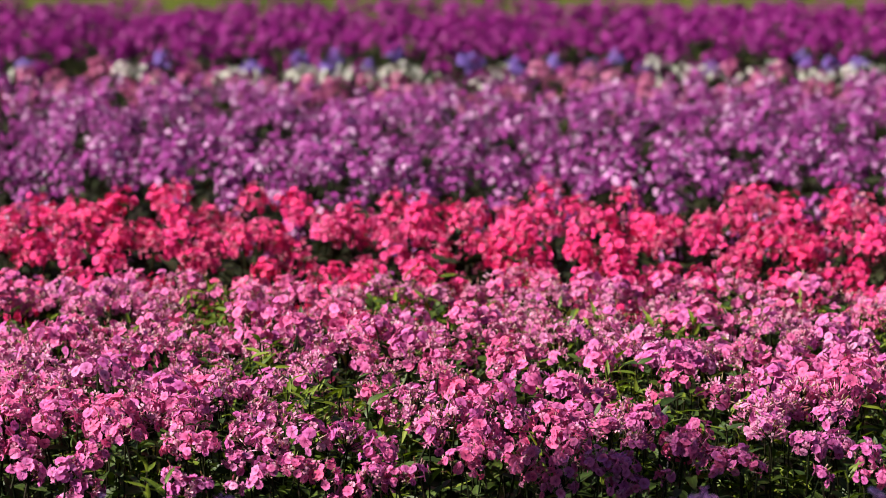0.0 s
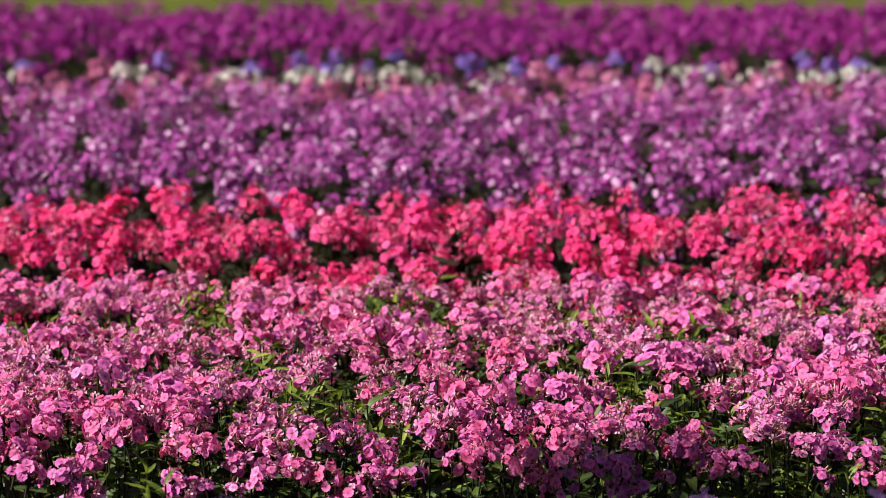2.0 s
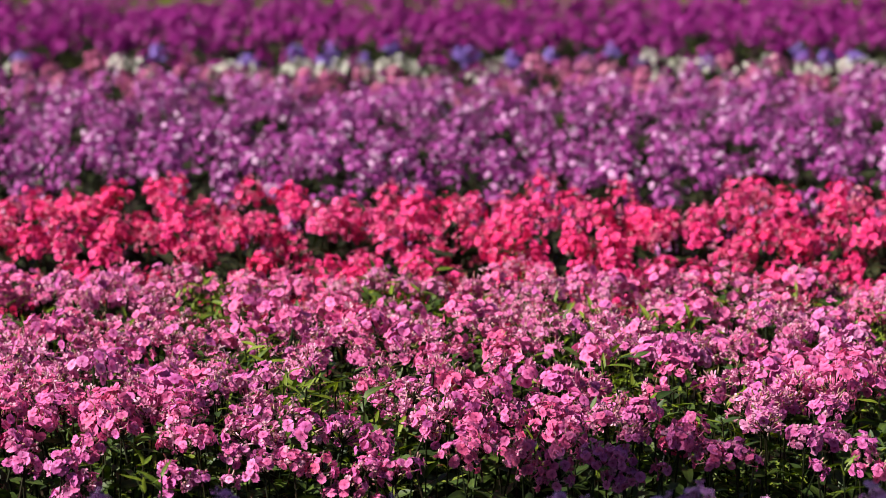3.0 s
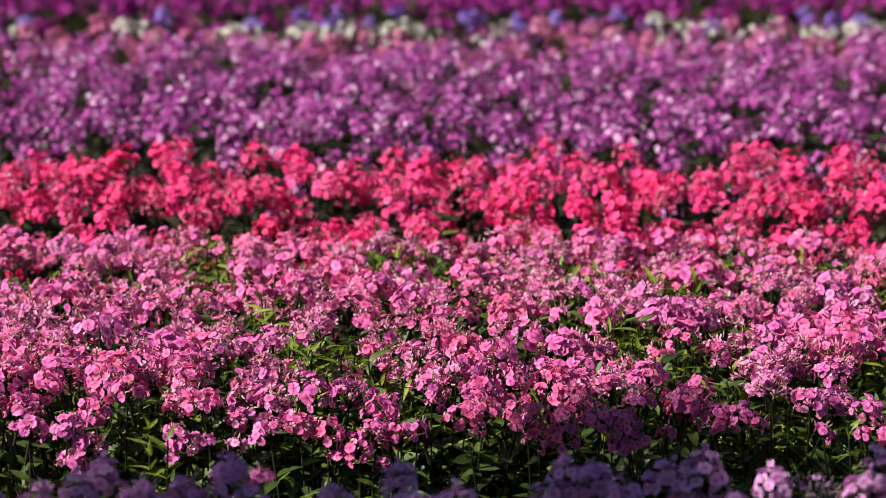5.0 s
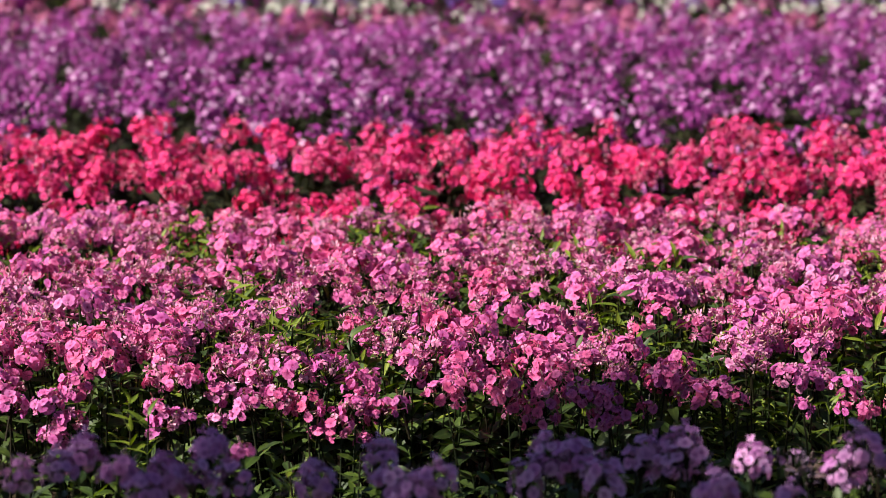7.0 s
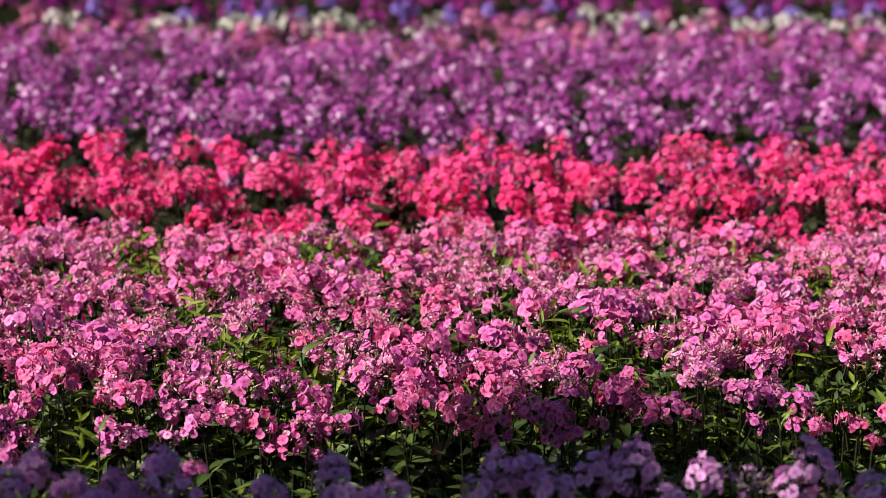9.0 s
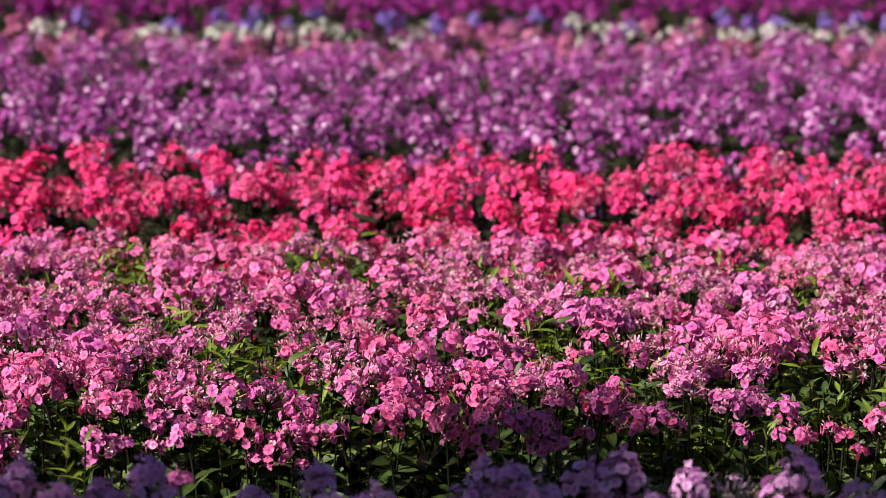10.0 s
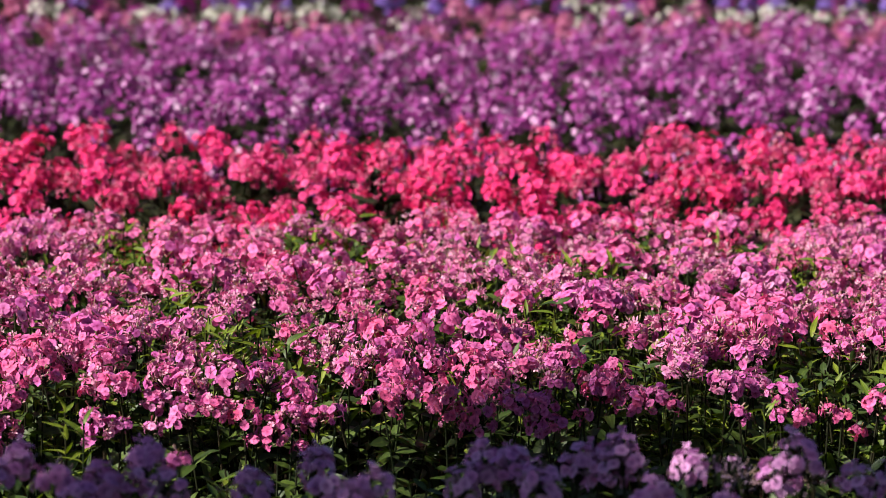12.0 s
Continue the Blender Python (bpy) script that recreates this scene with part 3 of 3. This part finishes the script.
# sideways place, distance, height
LAVENDER_HEADS = {}
for lx, ly, lz in ((-0.522, 3.10, 0.550), (-0.468, 3.10, 0.557), (-0.449, 3.15, 0.565), (-0.395, 3.12, 0.548), (-0.327, 3.06, 0.561), (-0.348, 3.02, 0.549), (-0.282, 3.16, 0.568), (-0.250, 3.08, 0.548), (-0.299, 3.10, 0.542), (-0.139, 3.08, 0.548), (-0.058, 3.14, 0.561), (-0.046, 3.10, 0.540), (0.019, 3.05, 0.556), (-0.017, 3.02, 0.540), (0.159, 3.14, 0.559), (0.194, 3.12, 0.561), (0.226, 3.05, 0.557), (0.128, 3.10, 0.540), (0.319, 3.16, 0.550), (0.340, 3.15, 0.565), (0.418, 3.10, 0.564), (0.367, 3.03, 0.545), (0.452, 3.02, 0.525), (0.571, 3.14, 0.562), (0.542, 3.12, 0.547), (0.633, 3.06, 0.555), (0.696, 3.10, 0.554), (0.760, 3.05, 0.545), (-0.590, 3.08, 0.545), (0.286, 3.17, 0.546)):
    LAVENDER_HEADS[(lx, ly)] = lz
lavender.grow(list(LAVENDER_HEADS), lambda x, y: LAVENDER_HEADS[(x, y)] - 0.014, 0.34, lambda x, y: True, (), 0.18, 0.06, 0.16, size=lambda x, y: 1.06)

# stems in bud among them
budding = Bed("lavender", "phlox stem with closed brownish lavender buds", "lavender phlox row", 19, True, 3, 0.017, 0.030, 26, 3, floret=0.7)
BUD_HEADS = {(0.345, 3.30): 0.490, (0.375, 3.26): 0.505, (0.470, 3.22): 0.520, (0.500, 3.18): 0.515, (0.515, 3.25): 0.490, (0.290, 3.33): 0.465, (0.600, 3.20): 0.505, (-0.170, 3.12): 0.510}
budding.grow(list(BUD_HEADS), lambda x, y: BUD_HEADS[(x, y)], 0.10, lambda x, y: True, (), 0.12, 0.06, 0.20)

# coral red row; dark gaps along its front: sideways place, distance, half width
RED_GAPS = ((-0.641, 5.33, 0.036), (-0.472, 5.34, 0.030), (-0.295, 5.30, 0.044), (0.336, 5.29, 0.030), (0.436, 5.34, 0.030), (0.734, 5.34, 0.030), (-0.924, 5.29, 0.024))
red = Bed("red", "phlox with coral red flower heads in a sunlit row", "coral red phlox row", 13, False, 40, 0.039, 0.044, 6, 8, SHADED_LEAF, floret=0.95, inmost=0.5, faded=2)
r_red = np.random.default_rng(23)
# tall heads along its back: sideways place, height
RED_PEAKS = ((-0.599, 0.642), (0.923, 0.624), (0.908, 0.600), (0.676, 0.627), (-0.438, 0.616), (-0.114, 0.600), (0.417, 0.629), (0.236, 0.632), (-0.651, 0.613), (-0.632, 0.607), (-0.742, 0.611), (-0.360, 0.600), (0.301, 0.613), (0.794, 0.607), (-0.049, 0.594), (0.146, 0.594), (-0.853, 0.594), (0.729, 0.607))
red_tall = {(x, 5.66 + 0.04 * (i % 3)): z - 0.045 for i, (x, z) in enumerate(RED_PEAKS)}


def red_open(x, y):
    return all(((x - a) / w) ** 2 + ((y - b) / 0.12) ** 2 > 1 for a, b, w in RED_GAPS)


red_places = scatter(r_red, -1.2, 1.45, 5.18, 5.74, 0.064, lambda x, y: red_open(x, y) and away(x, y, red_tall, 0.05, 0.05))
red_places += scatter(r_red, -1.2, 1.45, 5.10, 5.2, 0.062, red_open)
red.grow(red_places + list(red_tall), lambda x, y: red_tall.get((x, y)) or 0.528 + swell(x, y, 0.3, 0.016, 2) - max(0.0, 5.34 - y) * 0.5 + r_red.uniform(-0.060, 0.040), 0.34, step=0.04, first=0.24, clear=0.05, spent=lambda x, y: swell(x, y, 0.12, 1.0, 13) > 0.02)

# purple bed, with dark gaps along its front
purple = Bed("purple", "tall phlox with small purple flower heads in a wide bed", "purple phlox bed", 14, False, 36, 0.043, 0.060, 9, 8, SHADED_LEAF, floret=0.86, inmost=0.45, faded=2)
r_pur = np.random.default_rng(24)
PURPLE_GAPS = ((-0.857, 6.15, 0.075), (-0.759, 6.15, 0.045), (0.192, 6.15, 0.045), (0.521, 6.15, 0.035), (0.611, 6.15, 0.040), (0.856, 6.15, 0.050), (1.07, 6.15, 0.035), (-0.123, 6.15, 0.030))


def purple_open(x, y):
    return all(((x - a) / w) ** 2 + ((y - b) / 0.24) ** 2 > 1 for a, b, w in PURPLE_GAPS)


purple_places = scatter(r_pur, -1.75, 2.1, 5.96, 8.12, 0.088, lambda x, y: abs(x - 0.15) < 0.2 * y + 0.2 and purple_open(x, y))
purple.grow(purple_places, lambda x, y: 0.535 + swell(x, y, 0.5, 0.02, 3) - max(0.0, 6.16 - y) * 0.5 + r_pur.uniform(-0.06, 0.05), 0.45, step=0.045, first=0.28, clear=0.06, spent=lambda x, y: swell(x, y, 0.15, 1.0, 14) > 0.2)

# mixed row of white, salmon and blue: sideways place, height
r_mix = np.random.default_rng(25)
WHITE_ROW = ((-1.50, 0.569), (-1.05, 0.577), (-0.772, 0.556), (-0.675, 0.570), (-0.516, 0.564), (-0.452, 0.568), (-0.364, 0.577), (-0.238, 0.568), (-0.194, 0.573), (-0.073, 0.566), (0.160, 0.566), (0.760, 0.605), (0.800, 0.564), (0.945, 0.574), (1.08, 0.579), (1.29, 0.560), (1.35, 0.570), (1.51, 0.574), (1.63, 0.570), (1.74, 0.566), (1.84, 0.572), (-1.59, 0.569))
SALMON_ROW = ((-1.41, 0.581), (-1.31, 0.576), (-1.16, 0.612), (-1.19, 0.576), (-0.834, 0.608), (-0.873, 0.566), (0.328, 0.597), (0.376, 0.566), (0.576, 0.576), (0.634, 0.547), (0.853, 0.585), (0.976, 0.608), (1.14, 0.589), (-0.148, 0.562), (0.424, 0.576), (0.500, 0.589), (0.691, 0.570))
BLUE_ROW = ((-1.50, 0.572), (-1.01, 0.578), (-0.513, 0.583), (-0.381, 0.591), (-0.411, 0.560), (-0.269, 0.550), (-0.178, 0.603), (0.116, 0.566), (0.075, 0.585), (0.268, 0.558), (0.400, 0.573), (0.532, 0.556), (0.623, 0.595), (0.725, 0.550), (0.948, 0.556), (1.30, 0.583), (1.39, 0.560), (1.50, 0.575), (1.67, 0.573), (1.79, 0.578), (1.90, 0.570), (-1.64, 0.572), (-0.685, 0.564))
white = Bed("white", "phlox with creamy white flower heads beside the purple bed", "white phlox row", 15, False, 14, 0.039, 0.040, 6, 6, SHADED_LEAF, floret=0.88)
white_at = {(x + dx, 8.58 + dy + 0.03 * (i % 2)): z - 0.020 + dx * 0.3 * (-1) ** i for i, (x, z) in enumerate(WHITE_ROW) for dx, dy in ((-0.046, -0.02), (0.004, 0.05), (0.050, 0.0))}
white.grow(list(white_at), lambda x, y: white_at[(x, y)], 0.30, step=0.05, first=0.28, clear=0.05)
salmon = Bed("salmon", "phlox with pale salmon pink flower heads", "salmon phlox row", 16, False, 26, 0.036, 0.044, 8, 4, SHADED_LEAF)
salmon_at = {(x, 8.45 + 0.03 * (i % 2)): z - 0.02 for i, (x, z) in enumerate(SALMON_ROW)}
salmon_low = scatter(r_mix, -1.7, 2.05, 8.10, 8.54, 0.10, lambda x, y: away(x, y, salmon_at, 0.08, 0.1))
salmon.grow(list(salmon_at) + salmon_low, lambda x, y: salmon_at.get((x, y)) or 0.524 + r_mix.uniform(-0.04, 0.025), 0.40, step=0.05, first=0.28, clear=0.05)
blue = Bed("blue", "phlox with rounded violet-blue flower heads", "blue phlox row", 17, False, 24, 0.037, 0.042, 6, 6, SHADED_LEAF, floret=0.95, inmost=0.6)
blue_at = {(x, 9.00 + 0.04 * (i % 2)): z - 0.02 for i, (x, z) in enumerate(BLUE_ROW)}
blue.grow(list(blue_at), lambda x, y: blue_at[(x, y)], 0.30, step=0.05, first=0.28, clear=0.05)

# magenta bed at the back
magenta = Bed("magenta", "phlox with deep magenta flower heads beside the grass", "magenta phlox bed", 18, False, 26, 0.052, 0.052, 3, 5, SHADED_LEAF, tiny=True, floret=1.3)
r_mag = np.random.default_rng(26)
magenta_places = scatter(r_mag, -2.2, 2.6, 9.46, 11.3, 0.094, lambda x, y: True)
magenta_places += scatter(r_mag, -2.2, 2.6, 9.30, 9.46, 0.085, lambda x, y: swell(x, y, 0.3, 1.0, 15) > -0.25)
magenta.grow(magenta_places, lambda x, y: 0.572 + swell(x, y, 0.5, 0.015, 4) - max(0.0, 9.50 - y) * 0.55 + r_mag.uniform(-0.04, 0.03), 0.45, step=0.05, first=0.30, clear=0.05)

# the same beds running on to both sides
r_run = np.random.default_rng(28)


def run_on(colour, label, y0, y1, top, covered, half=4.8, gap=0.16):
    heads = []
    for _ in range(3):
        florets, _tips = truss_layout(r_run, 11, 0.05, 0.05, 1)
        pieces = [(FAR_FLORETS[i % 4], facing(p, a, q, k * 1.9)) for i, (p, a, q, k) in enumerate(florets)]
        verts, faces, radial = [], [], []
        for piece, m in pieces:
            faces += [tuple(i + len(verts) for i in f) for f in piece.f]
            verts += [tuple(m @ Vector(v)) for v in piece.v]
            radial += list(piece.r)
        heads.append(Piece(verts, faces, radial))
    placed = []
    for x, y in scatter(r_run, -half, half, y0, y1, gap, lambda x, y: not covered(x, y)):
        z = top + r_run.uniform(-0.05, 0.04)
        placed.append((heads[int(r_run.integers(3))], pose(x, y, z, 0, 0, r_run.uniform(0, 360)) @ Matrix.Diagonal((1.3, 1.3, 1.1, 1)), 0))
        placed.append((tube_piece([(x, y, 0.0), (x, y, z)], 0.003, 0.002, 3), None, 2))
        for _ in range(5):
            placed.append((FAR_LEAVES[int(r_run.integers(2))], leaf_pose(Vector((x, y, r_run.uniform(0.12, z - 0.04))), r_run.uniform(0, 6.28), r_run.normal(0.2, 0.3), r_run.normal(0, 0.3), 1.3), 1))
    tagged(new("phlox_row", joined(colour + "_phlox_row", placed, [PETALS[colour], LEAF, STEM])), label, "flowers", kind="stuff")


run_on("lavender", "lavender phlox running on along the row", 2.95, 3.2, 0.53, lambda x, y: -0.64 < x < 0.84)
run_on("pink", "pink phlox running on along the bed", 3.68, 5.0, 0.49, lambda x, y: -0.98 < x < 1.2 and abs(x - 0.08) < 0.22 * y + 0.06)
run_on("red", "coral red phlox running on along the row", 5.1, 5.76, 0.545, lambda x, y: -1.24 < x < 1.49)
run_on("purple", "purple phlox running on along the bed", 5.9, 8.12, 0.535, lambda x, y: -1.8 < x < 2.15 and abs(x - 0.15) < 0.2 * y + 0.24)
run_on("salmon", "salmon pink phlox running on along the row", 8.15, 8.75, 0.53, lambda x, y: -1.75 < x < 2.1)
run_on("magenta", "magenta phlox running on along the bed", 9.36, 11.3, 0.57, lambda x, y: -2.25 < x < 2.65)

# grass beyond the last bed
r_grass = np.random.default_rng(27)
blade = Piece([(-0.003, 0, 0), (0.003, 0, 0), (-0.002, 0.006, 0.5), (0.002, 0.006, 0.5), (0, 0.02, 1.0)], [(0, 1, 3, 2), (2, 3, 4)])
blades = []
for _ in range(9000):
    m = pose(r_grass.uniform(-3.2, 3.8), 11.35 + 5.0 * r_grass.random() ** 1.5, 0.0, r_grass.normal(0, 18), r_grass.normal(0, 18), r_grass.uniform(0, 360))
    blades.append((blade, m @ Matrix.Diagonal((2.0, 2.0, r_grass.uniform(0.05, 0.14), 1)), 0))
tagged(new("grass", joined("grass_blades", blades, [GRASS])), "sunlit yellow-green grass past the flower beds", "grass", kind="stuff")


# ---------------------------------------------------------------- unseen tree added to shade the lavender row
BARK = ground_material("tree_bark", (0.035, 0.025, 0.018), (0.11, 0.085, 0.06), 30.0, 5.0)
TREE_LEAF = leaf_material("tree_leaf", [(0.035, 0.08, 0.015), (0.05, 0.11, 0.02), (0.07, 0.13, 0.02)], 0.25)


def limb(a, b, r0, r1, bend, r):
    a, b = Vector(a), Vector(b)
    mid = a.lerp(b, 0.5) + Vector((r.normal(0, bend), r.normal(0, bend), 0))
    return tube_piece([tuple(a), tuple(a.lerp(mid, 0.6)), tuple(mid), tuple(mid.lerp(b, 0.6)), tuple(b)], r0, r1, 7)


SUN_WAY = Vector((math.sin(_a) * math.cos(_e), math.cos(_a) * math.cos(_e), math.sin(_e)))


def shade_tree(foot, lobes, seed, leaf_size=1.0, openings=()):
    """An unseen tree with a trunk, limbs and a crown made of leafy lobes: (centre, half sizes, leaves). openings: spots
    kept sunlit.
    """
    r = np.random.default_rng(seed)
    tree = new("tree")
    tree.location = foot
    tagged(tree, "leafy green tree with a bare trunk and airy crown", "tree")
    base = Vector(foot)
    centre = sum((Vector(c) for c, _, _ in lobes), Vector()) / len(lobes) - base
    fork = Vector((centre.x * 0.4, centre.y * 0.4, centre.z * 0.6))
    part("trunk", joined("tree_trunk", [(limb((0, 0, -0.1), fork, 0.16, 0.11, 0.05, r), None, 0)], [BARK]), tree)
    leaf = leaf_piece(0.085, 0.05, 0.3, 0.3, 0.03, 2)
    for c, half, count in lobes:
        c = Vector(c) - base
        part("branch", joined("tree_branch", [(limb(fork, c, 0.06, 0.012, 0.15, r), None, 0)], [BARK]), tree)
        placed = []
        clumps = [(Vector(r.normal(0, 1, 3)).normalized() * r.random() ** 0.45, r.uniform(0.06, 0.15) * min(1.0, half[0] / 0.3 + 0.2)) for _ in range(max(6, count // 28))]
        for i in range(count):
            d, spread = clumps[int(r.integers(len(clumps)))]
            p = c + Vector((d.x * half[0], d.y * half[1], d.z * half[2])) + Vector(r.normal(0, spread, 3)) * 0.7 * leaf_size
            down = (p.z - 0.57) / SUN_WAY.z
            if any((p.x + base.x - SUN_WAY.x * down - a) ** 2 + (p.y + base.y - SUN_WAY.y * down - b) ** 2 < w * w for a, b, w in openings):
                continue
            placed.append((leaf, leaf_pose(p, r.uniform(0, 6.28), r.normal(-0.2, 0.5), r.normal(0, 0.6), leaf_size * r.uniform(0.7, 1.2)), 0))
        part("crown", joined("tree_crown", placed, [TREE_LEAF]), tree)
    return tree


# added beside the beds, out of view, its dappled shade reaching the lavender row
def towards_sun(x, y, reach=8.2):
    return tuple(Vector((x, y, 0.55)) + SUN_WAY * reach)


CROWN = [(towards_sun(x, y), (0.62, 0.62, 0.35), 3500 if x > 0 else 2700) for x, y in ((-1.1, 2.84), (-0.1, 2.85), (0.85, 2.93), (1.7, 2.86), (-1.9, 2.76))]
# two small lobes added to drop shade on the pink bed's front
CROWN.append((towards_sun(0.15, 3.62), (0.12, 0.09, 0.06), 650))
CROWN.append((towards_sun(0.05, 3.38), (0.14, 0.07, 0.05), 600))
# the openings let sun through onto chosen heads and leaves
shade_tree((towards_sun(0, 0)[0] - 0.3, towards_sun(0, 2.7)[1], 0.0), CROWN, 31, 1.0, ((-0.40, 3.38, 0.09), (-0.24, 3.38, 0.09), (-0.12, 3.34, 0.08), (-0.249, 3.30, 0.05), (-0.53, 3.13, 0.10), (-0.36, 3.06, 0.04), (0.42, 3.10, 0.10), (0.555, 3.13, 0.08)))

# a line of unseen trees at the camera's back, added to block sky light
for i, x in enumerate((-5.0, -2.4, 0.3, 3.0, 5.8)):
    y = -4.2 - 0.5 * (i % 2)
    shade_tree((x, y, 0.0), [((x + a, y + b, z), (1.2, 1.0, 1.1), 330) for a, b, z in ((-0.5, 0.2, 2.0), (0.6, -0.2, 3.4), (-0.3, 0.1, 4.9), (0.4, 0.3, 6.2))], 41 + i, 3.6)
